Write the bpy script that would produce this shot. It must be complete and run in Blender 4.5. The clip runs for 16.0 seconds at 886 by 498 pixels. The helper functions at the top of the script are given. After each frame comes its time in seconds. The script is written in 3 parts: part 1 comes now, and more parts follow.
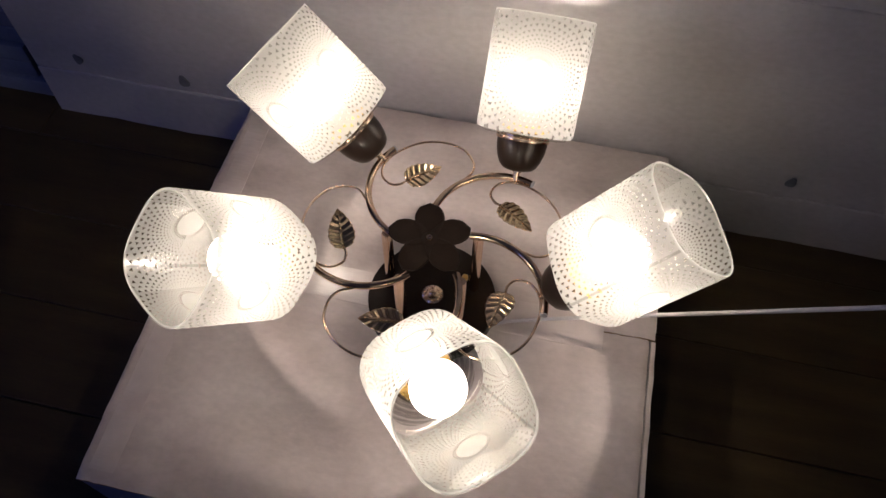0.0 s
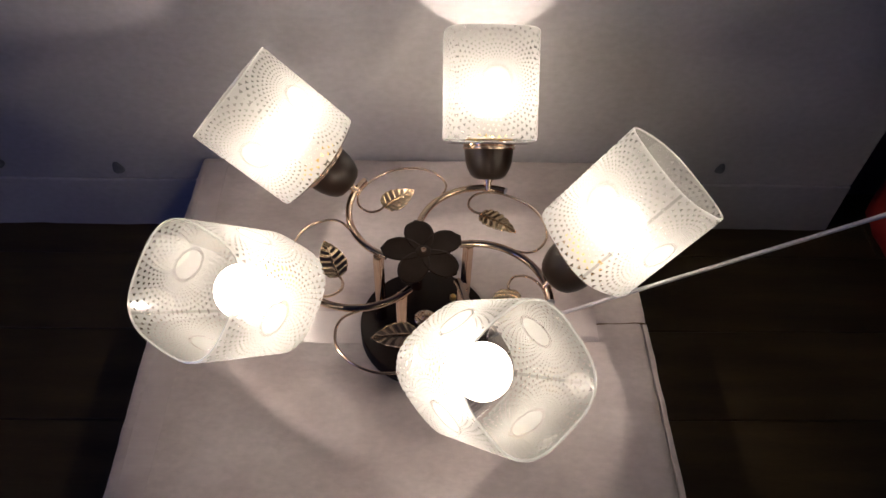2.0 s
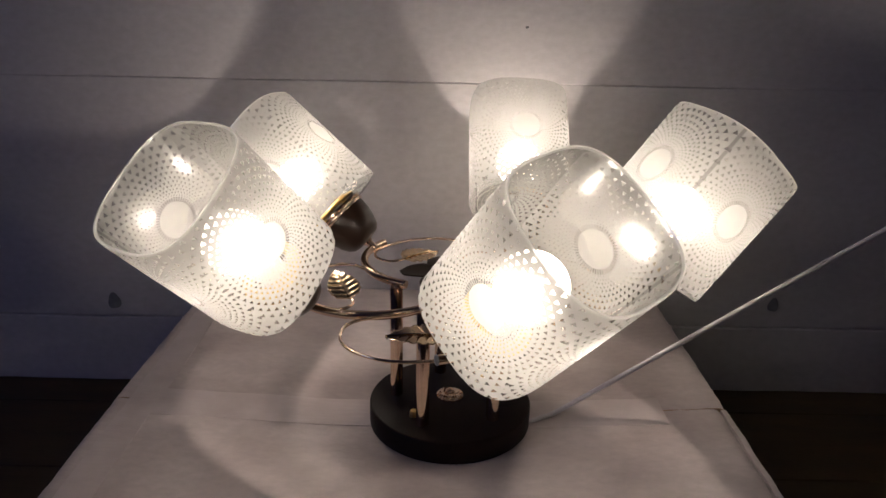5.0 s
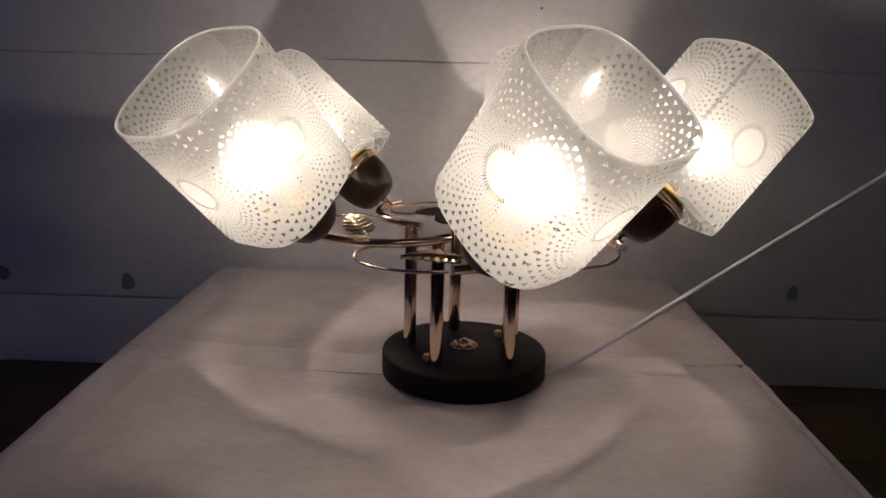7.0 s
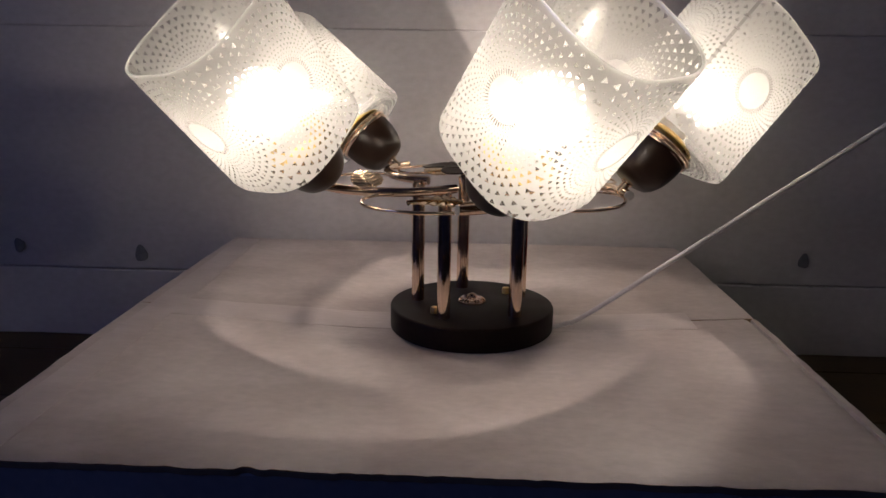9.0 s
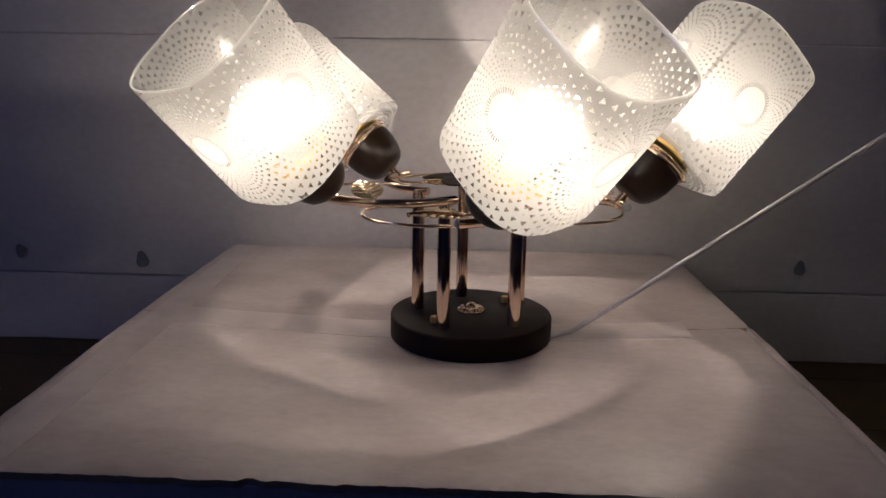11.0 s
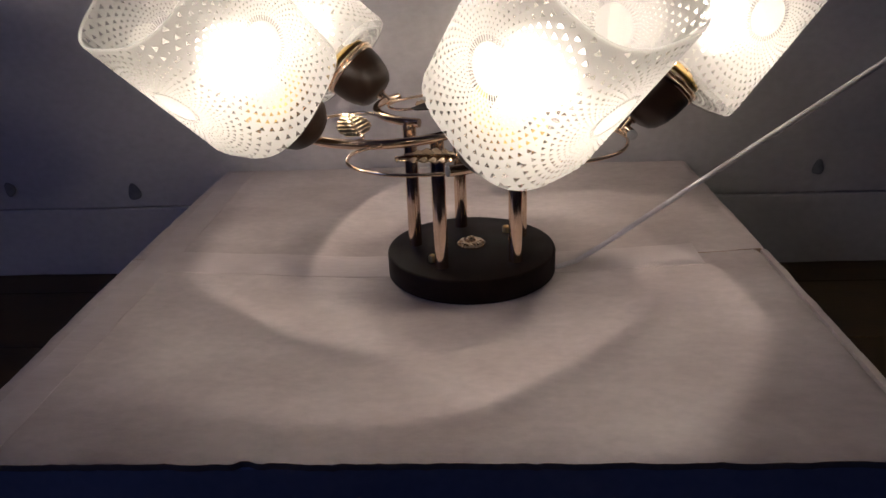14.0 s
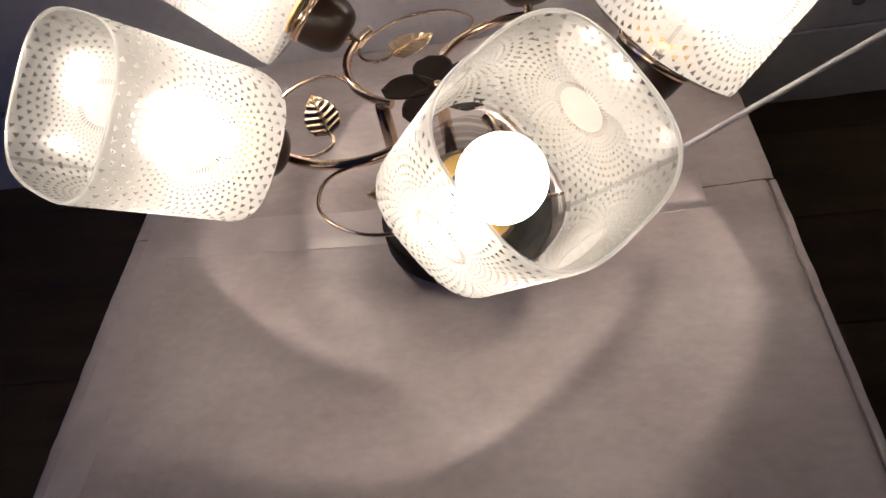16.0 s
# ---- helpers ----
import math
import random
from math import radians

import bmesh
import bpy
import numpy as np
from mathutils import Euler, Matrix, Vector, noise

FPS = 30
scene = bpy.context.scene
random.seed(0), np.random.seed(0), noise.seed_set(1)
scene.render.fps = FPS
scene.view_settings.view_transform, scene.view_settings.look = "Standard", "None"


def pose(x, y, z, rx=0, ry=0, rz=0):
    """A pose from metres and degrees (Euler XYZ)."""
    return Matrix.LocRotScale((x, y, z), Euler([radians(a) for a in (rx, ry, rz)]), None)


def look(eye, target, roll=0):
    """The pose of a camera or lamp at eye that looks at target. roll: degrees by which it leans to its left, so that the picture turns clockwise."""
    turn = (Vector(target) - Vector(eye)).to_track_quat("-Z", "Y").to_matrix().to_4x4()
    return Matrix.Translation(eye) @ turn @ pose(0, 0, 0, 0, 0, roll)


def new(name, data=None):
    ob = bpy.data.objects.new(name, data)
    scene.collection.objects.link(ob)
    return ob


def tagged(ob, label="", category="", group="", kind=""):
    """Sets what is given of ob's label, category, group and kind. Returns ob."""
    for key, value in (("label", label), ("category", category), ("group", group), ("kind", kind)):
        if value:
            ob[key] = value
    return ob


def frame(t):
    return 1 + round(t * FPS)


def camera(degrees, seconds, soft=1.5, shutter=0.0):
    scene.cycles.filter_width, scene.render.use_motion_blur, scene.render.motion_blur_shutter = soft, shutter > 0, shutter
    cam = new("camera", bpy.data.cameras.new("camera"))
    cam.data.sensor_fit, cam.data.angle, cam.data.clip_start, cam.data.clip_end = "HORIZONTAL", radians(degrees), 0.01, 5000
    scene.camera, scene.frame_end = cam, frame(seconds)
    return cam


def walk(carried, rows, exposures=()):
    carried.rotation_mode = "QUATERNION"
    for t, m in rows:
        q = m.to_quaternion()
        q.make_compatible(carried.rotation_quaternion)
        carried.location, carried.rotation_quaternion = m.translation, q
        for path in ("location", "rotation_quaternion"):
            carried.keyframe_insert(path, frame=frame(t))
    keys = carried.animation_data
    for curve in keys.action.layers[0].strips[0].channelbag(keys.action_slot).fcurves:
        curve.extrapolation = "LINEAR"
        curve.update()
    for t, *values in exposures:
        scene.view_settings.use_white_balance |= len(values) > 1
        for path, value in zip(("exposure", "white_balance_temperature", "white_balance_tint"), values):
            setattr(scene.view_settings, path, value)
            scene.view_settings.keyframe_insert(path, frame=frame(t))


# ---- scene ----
cam = camera(61.9, 16.0)
PATH = [
    (0, (0.085, -0.37, 0.72), (-0.122, 0.664, -0.979), 1.3),
    (0.3, (0.079, -0.38, 0.726), (-0.124, 0.708, -0.94), 0.7),
    (0.5, (0.05, -0.391, 0.719), (-0.038, 0.755, -0.918), 3.7),
    (1, (0.0, -0.408, 0.719), (0.026, 0.768, -0.898), 2.1),
    (1.5, (-0.022, -0.43, 0.692), (0.074, 0.817, -0.868), 2.5),
    (2, (-0.003, -0.457, 0.668), (0.051, 0.837, -0.856), 2.3),
    (2.5, (0.006, -0.482, 0.637), (0.034, 0.91, -0.798), 1.2),
    (3, (-0.003, -0.512, 0.553), (0.04, 1.074, -0.664), 1.0),
    (3.2, (-0.001, -0.528, 0.526), (0.031, 1.113, -0.616), 0.5),
    (5.5, (-0.011, -0.57, 0.314), (-0.018, 1.348, -0.251), 1.4),
    (6, (-0.007, -0.581, 0.286), (-0.025, 1.359, -0.197), 1.6),
    (6.5, (-0.009, -0.589, 0.264), (-0.044, 1.353, -0.214), 1.6),
    (7, (-0.01, -0.593, 0.244), (-0.043, 1.347, -0.241), 1.5),
    (7.5, (-0.01, -0.598, 0.228), (-0.033, 1.349, -0.23), 1.0),
    (8, (-0.009, -0.608, 0.211), (-0.045, 1.334, -0.267), 0.8),
    (8.5, (-0.006, -0.61, 0.201), (-0.068, 1.331, -0.279), 0.9),
    (9, (-0.003, -0.607, 0.205), (-0.075, 1.334, -0.271), 0.9),
    (11.5, (-0.0044, -0.6121, 0.2148), (-0.0702, 1.3208, -0.2589), 1.07),
    (12, (-0.0044, -0.6121, 0.2148), (-0.0794, 1.3208, -0.2543), 1.07),
    (12.5, (-0.0044, -0.6121, 0.2148), (-0.0717, 1.3208, -0.2543), 1.07),
    (13, (-0.0050, -0.6115, 0.2145), (-0.0877, 1.3208, -0.2589), 0.9),
    (13.5, (-0.013, -0.603, 0.219), (-0.068, 1.329, -0.293), 0.3),
    (14, (0.0077, -0.5683, 0.2496), (-0.0949, 1.2859, -0.5422), -2.32),
    (14.5, (0.0240, -0.5355, 0.2941), (-0.1903, 1.1363, -0.7722), -6.98),
    (15, (0.0518, -0.5034, 0.3547), (-0.2508, 0.9720, -0.9573), -12.26),
    (15.5, (0.0680, -0.4716, 0.3949), (-0.2434, 0.9123, -1.0216), -13.32),
    (16, (0.0593, -0.4339, 0.4228), (-0.2085, 0.9240, -1.0268), -13.43),
]
EXPOSURES = [(0, 0.28), (1.5, 0.22), (3.0, 0.12), (5.5, -0.33), (7.0, -0.28), (8.0, -0.22), (9.0, -0.08), (11.5, 0.0), (13.0, 0.04), (14.0, 0.02), (14.5, 0.14), (15.0, 0.26), (16, 0.26)]
walk(cam, [(t, look(eye, target, roll)) for t, eye, target, roll in PATH], EXPOSURES)

# ---- world and lights ----
world = bpy.data.worlds.new("dim_sky")
scene.world = world
world.use_nodes = True
wn = world.node_tree
sky = wn.nodes.new("ShaderNodeTexSky")
sky.sky_type, sky.sun_disc = "NISHITA", False
sky.sun_elevation, sky.sun_rotation = radians(3), radians(200)
wn.nodes["Background"].inputs["Strength"].default_value = 0.05
wn.links.new(sky.outputs[0], wn.nodes["Background"].inputs["Color"])

CORE_STRENGTH = 1400.0
GLOBE_STRENGTH = 3.4
BULB_COLOUR = (1.0, 0.865, 0.74)
DUSK_WATTS = 7.2
DUSK_COLOUR = (0.16, 0.26, 1.0)

# ---- plan, metres; the origin is the middle of the lamp's foot on the carton ----
BOX_X0, BOX_X1, BOX_Y0, BOX_Y1 = -0.291, 0.244, -0.262, 0.262
FLOOR_Z = -0.132
SAG = 0.0105
BOARD_Y = 0.266
ARM_ANGLES = [-114 + 72 * k for k in range(5)]
ARM_C, ARM_R, ARM_Z = (0.0174, -0.065), 0.0690, 0.1135
STEM_R, STEM_DELTA, STEM_Z = 0.1162, -46.2, 0.1124
STEM_ANG, STEM_ELEV, SHADE_ROLL = -12.1, 45.9, 4.9
CUP_LEN, SHADE_AT, SHADE_LEN = 0.0475, 0.0494, 0.1142
SHADE_W0, SHADE_W1, SHADE_N = 0.0484, 0.0490, 3.04
# how each holder is bent a little from the even star: sideways, upwards, about its axis
BENDS = {-114: (-2.6, 0.5, -1.1), -42: (2.0, 2.0, 3.5), 30: (-2.0, 3.3, 0.9), 102: (-0.1, 0.8, -1.7), 174: (2.7, -6.9, 1.8)}
# quarter turns of each glass in its holder
QUARTERS = {-114: -1, -42: 0, 30: 2, 102: 0, 174: 0}


# ---- materials ----
def nodes_of(name):
    m = bpy.data.materials.new(name)
    m.use_nodes = True
    return m, m.node_tree, m.node_tree.nodes["Principled BSDF"]


def math_node(nt, op, a, b=None, c=None):
    n = nt.nodes.new("ShaderNodeMath")
    n.operation = op
    for i, v in enumerate((a, b, c)):
        if v is None:
            continue
        if isinstance(v, (int, float)):
            n.inputs[i].default_value = v
        else:
            nt.links.new(v, n.inputs[i])
    return n.outputs[0]


def noise_node(nt, scale, detail=4.0, stretch=(1, 1, 1)):
    tc = nt.nodes.new("ShaderNodeTexCoord")
    mp = nt.nodes.new("ShaderNodeMapping")
    mp.inputs["Scale"].default_value = stretch
    nz = nt.nodes.new("ShaderNodeTexNoise")
    nz.inputs["Scale"].default_value, nz.inputs["Detail"].default_value = scale, detail
    nt.links.new(tc.outputs["Object"], mp.inputs[0])
    nt.links.new(mp.outputs[0], nz.inputs["Vector"])
    return nz.outputs["Fac"]


def ramp(nt, fac, *stops):
    r = nt.nodes.new("ShaderNodeValToRGB")
    while len(r.color_ramp.elements) < len(stops):
        r.color_ramp.elements.new(0.5)
    for e, (p, c) in zip(r.color_ramp.elements, stops):
        e.position, e.color = p, (*c, 1)
    nt.links.new(fac, r.inputs[0])
    return r.outputs[0]


def mix_rgb(nt, fac, a, b, how="MIX"):
    n = nt.nodes.new("ShaderNodeMix")
    n.data_type, n.blend_type = "RGBA", how
    for i, v in ((0, fac), (6, a), (7, b)):
        if isinstance(v, (int, float)):
            n.inputs[i].default_value = v
        elif isinstance(v, tuple):
            n.inputs[i].default_value = (*v, 1)
        else:
            nt.links.new(v, n.inputs[i])
    return n.outputs[2]


def bump(nt, bsdf, height, strength, dist):
    b = nt.nodes.new("ShaderNodeBump")
    b.inputs["Strength"].default_value, b.inputs["Distance"].default_value = strength, dist
    nt.links.new(height, b.inputs["Height"])
    nt.links.new(b.outputs[0], bsdf.inputs["Normal"])


def surface(name, low, high, rough, scale=8.0, fine=180.0, metal=0.0, relief=0.2, depth=0.0006, stretch=(1, 1, 1), gloss=0.5):
    """A two-scale procedural surface: blotches between two colours, fine grain in colour, gloss and relief."""
    m, nt, p = nodes_of(name)
    big, small = noise_node(nt, scale, 5, stretch), noise_node(nt, fine, 3, stretch)
    col = ramp(nt, big, (0.3, low), (0.7, high))
    grain = ramp(nt, small, (0.25, (0.86, 0.86, 0.86)), (0.75, (1.0, 1.0, 1.0)))
    nt.links.new(mix_rgb(nt, 1.0, col, grain, "MULTIPLY"), p.inputs["Base Color"])
    r = math_node(nt, "MULTIPLY_ADD", big, 0.25, rough - 0.12)
    nt.links.new(r, p.inputs["Roughness"])
    p.inputs["Metallic"].default_value = metal
    p.inputs["Specular IOR Level"].default_value = gloss
    bump(nt, p, math_node(nt, "ADD", small, math_node(nt, "MULTIPLY", big, 1.5)), relief, depth)
    return m


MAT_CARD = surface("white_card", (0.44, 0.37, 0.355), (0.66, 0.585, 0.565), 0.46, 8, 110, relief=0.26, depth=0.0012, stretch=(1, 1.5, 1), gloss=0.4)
# the carton's walls: white card darkened, their shade put into the colour
MAT_CARD_SHADED = surface("shaded_card", (0.36, 0.34, 0.36), (0.48, 0.46, 0.48), 0.6, 7, 150)
MAT_KRAFT = surface("kraft_inside", (0.30, 0.20, 0.12), (0.40, 0.28, 0.18), 0.8, 9, 200)
MAT_BOARD = surface("painted_board", (0.50, 0.48, 0.49), (0.60, 0.57, 0.58), 0.55, 4, 90, relief=0.12, depth=0.0006, stretch=(1, 1, 1.6))
MAT_FLOOR = surface("dark_wood", (0.050, 0.032, 0.013), (0.092, 0.062, 0.027), 0.6, 4, 60, relief=0.3, stretch=(1, 7, 1), gloss=0.25)
MAT_WALL = surface("wall_paint", (0.17, 0.17, 0.20), (0.23, 0.23, 0.26), 0.8, 3, 70)
MAT_CEIL = surface("ceiling_paint", (0.26, 0.26, 0.28), (0.32, 0.32, 0.34), 0.85, 3, 70)
MAT_HOLE = surface("dark_hole", (0.15, 0.15, 0.16), (0.22, 0.22, 0.23), 0.9, 30, 200)
MAT_RED = surface("red_cloth", (0.30, 0.012, 0.008), (0.42, 0.022, 0.014), 0.85, 14, 300)
MAT_BLUE = surface("blue_grey_card", (0.22, 0.25, 0.34), (0.32, 0.35, 0.44), 0.7, 9, 160)
MAT_BLACK = surface("black_enamel", (0.015, 0.008, 0.005), (0.022, 0.012, 0.008), 0.45, 40, 500, relief=0.08, depth=0.0002, gloss=0.12)
MAT_BROWN = surface("dark_brown_enamel", (0.020, 0.010, 0.006), (0.032, 0.017, 0.010), 0.34, 40, 500, relief=0.08, depth=0.0002, gloss=0.35)
MAT_PETAL = surface("matt_black_brown", (0.012, 0.007, 0.005), (0.019, 0.011, 0.008), 0.6, 60, 500, relief=0.08, depth=0.0002, gloss=0.08)
MAT_CORD = surface("white_cable", (0.52, 0.49, 0.52), (0.62, 0.59, 0.62), 0.45, 40, 400)
MAT_GOLD = surface("rose_gold", (0.84, 0.62, 0.45), (0.93, 0.72, 0.55), 0.11, 60, 600, metal=1.0, relief=0.05, depth=0.0001)
MAT_LEAFGOLD = surface("leaf_gold", (0.82, 0.60, 0.38), (0.93, 0.72, 0.48), 0.15, 60, 500, metal=1.0, relief=0.12, depth=0.0002)
MAT_BRASS = surface("yellow_brass", (0.80, 0.52, 0.16), (0.90, 0.62, 0.24), 0.3, 60, 500, metal=1.0, relief=0.05, depth=0.0001)
MAT_PLUG = surface("grey_plug", (0.34, 0.33, 0.34), (0.42, 0.41, 0.42), 0.35, 60, 400)
MAT_PLASTIC = surface("white_plastic", (0.72, 0.70, 0.66), (0.78, 0.76, 0.72), 0.4, 40, 300)


def tape_material():
    m, nt, p = nodes_of("clear_tape")
    n = noise_node(nt, 30, 4)
    nt.links.new(ramp(nt, n, (0.3, (0.49, 0.42, 0.41)), (0.7, (0.60, 0.53, 0.515))), p.inputs["Base Color"])
    p.inputs["Roughness"].default_value = 0.28
    bump(nt, p, noise_node(nt, 55, 3, (1, 4, 1)), 0.35, 0.0012)
    return m


MAT_TAPE = tape_material()


def core_material():
    m, nt, p = nodes_of("glowing_core")
    e = nt.nodes.new("ShaderNodeEmission")
    e.inputs["Color"].default_value = (*BULB_COLOUR, 1)
    e.inputs["Strength"].default_value = CORE_STRENGTH
    nt.links.new(e.outputs[0], nt.nodes["Material Output"].inputs[0])
    return m


MAT_CORE = core_material()


def mix_shader(nt, fac, a, b):
    n = nt.nodes.new("ShaderNodeMixShader")
    if isinstance(fac, (int, float)):
        n.inputs[0].default_value = fac
    else:
        nt.links.new(fac, n.inputs[0])
    nt.links.new(a, n.inputs[1])
    nt.links.new(b, n.inputs[2])
    return n.outputs[0]


def shader(nt, kind, colour, rough=None):
    n = nt.nodes.new(kind)
    n.inputs["Color"].default_value = (*colour, 1)
    if rough is not None:
        n.inputs["Roughness"].default_value = rough
    return n.outputs[0]


def sheen(nt, base, edge):
    """Gloss that grows towards grazing view."""
    lw = nt.nodes.new("ShaderNodeLayerWeight")
    lw.inputs["Blend"].default_value = 0.5
    return math_node(nt, "MULTIPLY_ADD", math_node(nt, "POWER", lw.outputs["Facing"], 4.0), edge, base)


def clear_layer(nt, tint):
    return mix_shader(nt, sheen(nt, 0.012, 0.16), shader(nt, "ShaderNodeBsdfTransparent", tint),
                      shader(nt, "ShaderNodeBsdfAnisotropic", (1, 1, 1), 0.03))


def opal_glass():
    m, nt, p = nodes_of("opal_bulb_glass")
    milk = mix_shader(nt, 0.6, shader(nt, "ShaderNodeBsdfDiffuse", (0.85, 0.84, 0.82)), shader(nt, "ShaderNodeBsdfTranslucent", (0.9, 0.89, 0.87)))
    milk = mix_shader(nt, 0.945, milk, shader(nt, "ShaderNodeBsdfTransparent", (1, 1, 1)))
    glow = nt.nodes.new("ShaderNodeEmission")
    glow.inputs["Color"].default_value, glow.inputs["Strength"].default_value = (*BULB_COLOUR, 1), GLOBE_STRENGTH
    both = nt.nodes.new("ShaderNodeAddShader")
    nt.links.new(milk, both.inputs[0])
    nt.links.new(glow.outputs[0], both.inputs[1])
    nt.links.new(both.outputs[0], nt.nodes["Material Output"].inputs[0])
    return m


MAT_BULB = opal_glass()


def banding_glass():
    """A shade's clear pressed bottom; uneven dark rings added to cast bands of light."""
    m, nt, p = nodes_of("light_band_glass")
    tc = nt.nodes.new("ShaderNodeTexCoord")
    sep = nt.nodes.new("ShaderNodeSeparateXYZ")
    nt.links.new(tc.outputs["Object"], sep.inputs[0])
    x, y = sep.outputs[0], sep.outputs[1]
    rad = math_node(nt, "SQRT", math_node(nt, "ADD", math_node(nt, "MULTIPLY", x, x), math_node(nt, "MULTIPLY", y, y)))
    wob = math_node(nt, "MULTIPLY_ADD", noise_node(nt, 45, 2), 0.0028, rad)
    wave = math_node(nt, "SINE", math_node(nt, "MULTIPLY", wob, 2 * math.pi / 0.0040))
    slow = math_node(nt, "SINE", math_node(nt, "MULTIPLY", wob, 2 * math.pi / 0.0093))
    rings = math_node(nt, "MULTIPLY_ADD", slow, 0.5, wave)
    k = nt.nodes.new("ShaderNodeMapRange")
    k.inputs[1].default_value, k.inputs[2].default_value = -0.9, -0.2
    nt.links.new(rings, k.inputs[0])
    glass = mix_shader(nt, k.outputs[0], shader(nt, "ShaderNodeBsdfTransparent", (0.90, 0.90, 0.89)), shader(nt, "ShaderNodeBsdfTransparent", (0.64, 0.635, 0.63)))
    nt.links.new(mix_shader(nt, 0.05, glass, shader(nt, "ShaderNodeBsdfAnisotropic", (1, 1, 1), 0.05)), nt.nodes["Material Output"].inputs[0])
    return m


MAT_BANDING = banding_glass()


def clear_glass():
    m, nt, p = nodes_of("clear_glass")
    nt.links.new(clear_layer(nt, (0.95, 0.95, 0.94)), nt.nodes["Material Output"].inputs[0])
    return m


def frosted_glass():
    """Etched glass: on each side a plain disc, a ring of fine clear ticks and rings of clear triangles that grow outwards."""
    m, nt, p = nodes_of("etched_glass")
    uv = nt.nodes.new("ShaderNodeUVMap")
    uv.uv_map = "side"
    sep = nt.nodes.new("ShaderNodeSeparateXYZ")
    nt.links.new(uv.outputs[0], sep.inputs[0])
    x, y = sep.outputs[0], sep.outputs[1]
    rad = math_node(nt, "SQRT", math_node(nt, "ADD", math_node(nt, "MULTIPLY", x, x), math_node(nt, "MULTIPLY", y, y)))
    ang = math_node(nt, "ARCTAN2", y, x)
    lr = math_node(nt, "DIVIDE", math_node(nt, "LOGARITHM", math_node(nt, "DIVIDE", rad, 0.0130), math.e), math.log(1.122))
    ring = math_node(nt, "FLOOR", lr)
    b = math_node(nt, "FRACT", lr)
    a = math_node(nt, "ADD", math_node(nt, "MULTIPLY", ang, 52 / (2 * math.pi)), math_node(nt, "MULTIPLY", ring, 0.5))
    off = math_node(nt, "ABSOLUTE", math_node(nt, "SUBTRACT", math_node(nt, "FRACT", math_node(nt, "ADD", a, 100.0)), 0.5))
    # triangles: their points towards the disc, small in the inner rings
    size = math_node(nt, "MINIMUM", math_node(nt, "MULTIPLY_ADD", ring, 0.022, 0.28), 0.48)
    inside = math_node(nt, "MULTIPLY", math_node(nt, "GREATER_THAN", b, 0.24), math_node(nt, "LESS_THAN", b, 0.74))
    tri = math_node(nt, "MULTIPLY", inside, math_node(nt, "LESS_THAN", off, math_node(nt, "MULTIPLY", size, math_node(nt, "SUBTRACT", b, 0.17))))
    spoke = math_node(nt, "FRACT", math_node(nt, "MULTIPLY_ADD", ang, 52 / (2 * math.pi), 100.0))
    tick = math_node(nt, "LESS_THAN", math_node(nt, "ABSOLUTE", math_node(nt, "SUBTRACT", spoke, 0.5)), 0.24)
    first = math_node(nt, "LESS_THAN", lr, 1.95)
    tick = math_node(nt, "MULTIPLY", tick, math_node(nt, "MULTIPLY", first, math_node(nt, "GREATER_THAN", lr, 0.0)))
    later = math_node(nt, "GREATER_THAN", lr, 2.05)
    clear = math_node(nt, "MULTIPLY", math_node(nt, "MAXIMUM", tick, math_node(nt, "MULTIPLY", tri, later)), 0.80)
    # the unprinted strip down one corner
    gap_uv = nt.nodes.new("ShaderNodeUVMap")
    gap_uv.uv_map = "gap"
    gsep = nt.nodes.new("ShaderNodeSeparateXYZ")
    nt.links.new(gap_uv.outputs[0], gsep.inputs[0])
    clear = math_node(nt, "MAXIMUM", clear, math_node(nt, "MULTIPLY", math_node(nt, "LESS_THAN", math_node(nt, "ABSOLUTE", gsep.outputs[0]), 0.0012), 0.38))
    milk = mix_shader(nt, 0.66, shader(nt, "ShaderNodeBsdfDiffuse", (0.36, 0.357, 0.348)), shader(nt, "ShaderNodeBsdfTranslucent", (0.27, 0.268, 0.261)))
    blur = nt.nodes.new("ShaderNodeBsdfRefraction")
    blur.inputs["Color"].default_value, blur.inputs["Roughness"].default_value, blur.inputs["IOR"].default_value = (0.9, 0.89, 0.87, 1), 0.6, 1.25
    faint = mix_shader(nt, 0.78, shader(nt, "ShaderNodeBsdfTransparent", (0.96, 0.95, 0.93)), blur.outputs[0])
    milk = mix_shader(nt, FROST_CLEAR, milk, faint)
    milk = mix_shader(nt, sheen(nt, 0.016, 0.15), milk, shader(nt, "ShaderNodeBsdfAnisotropic", (1, 1, 1), 0.2))
    nt.links.new(mix_shader(nt, clear, milk, clear_layer(nt, (0.95, 0.95, 0.94))), nt.nodes["Material Output"].inputs[0])
    return m


FROST_CLEAR = 0.13
MAT_FROST = frosted_glass()
MAT_CLEAR = clear_glass()


def corner_glass():
    """A shade's thick rounded foot, made fully clear to cast an added bright line."""
    m, nt, p = nodes_of("clear_foot_glass")
    nt.links.new(mix_shader(nt, 0.04, shader(nt, "ShaderNodeBsdfTransparent", (1, 1, 1)), shader(nt, "ShaderNodeBsdfAnisotropic", (1, 1, 1), 0.06)), nt.nodes["Material Output"].inputs[0])
    return m


MAT_FOOT = corner_glass()


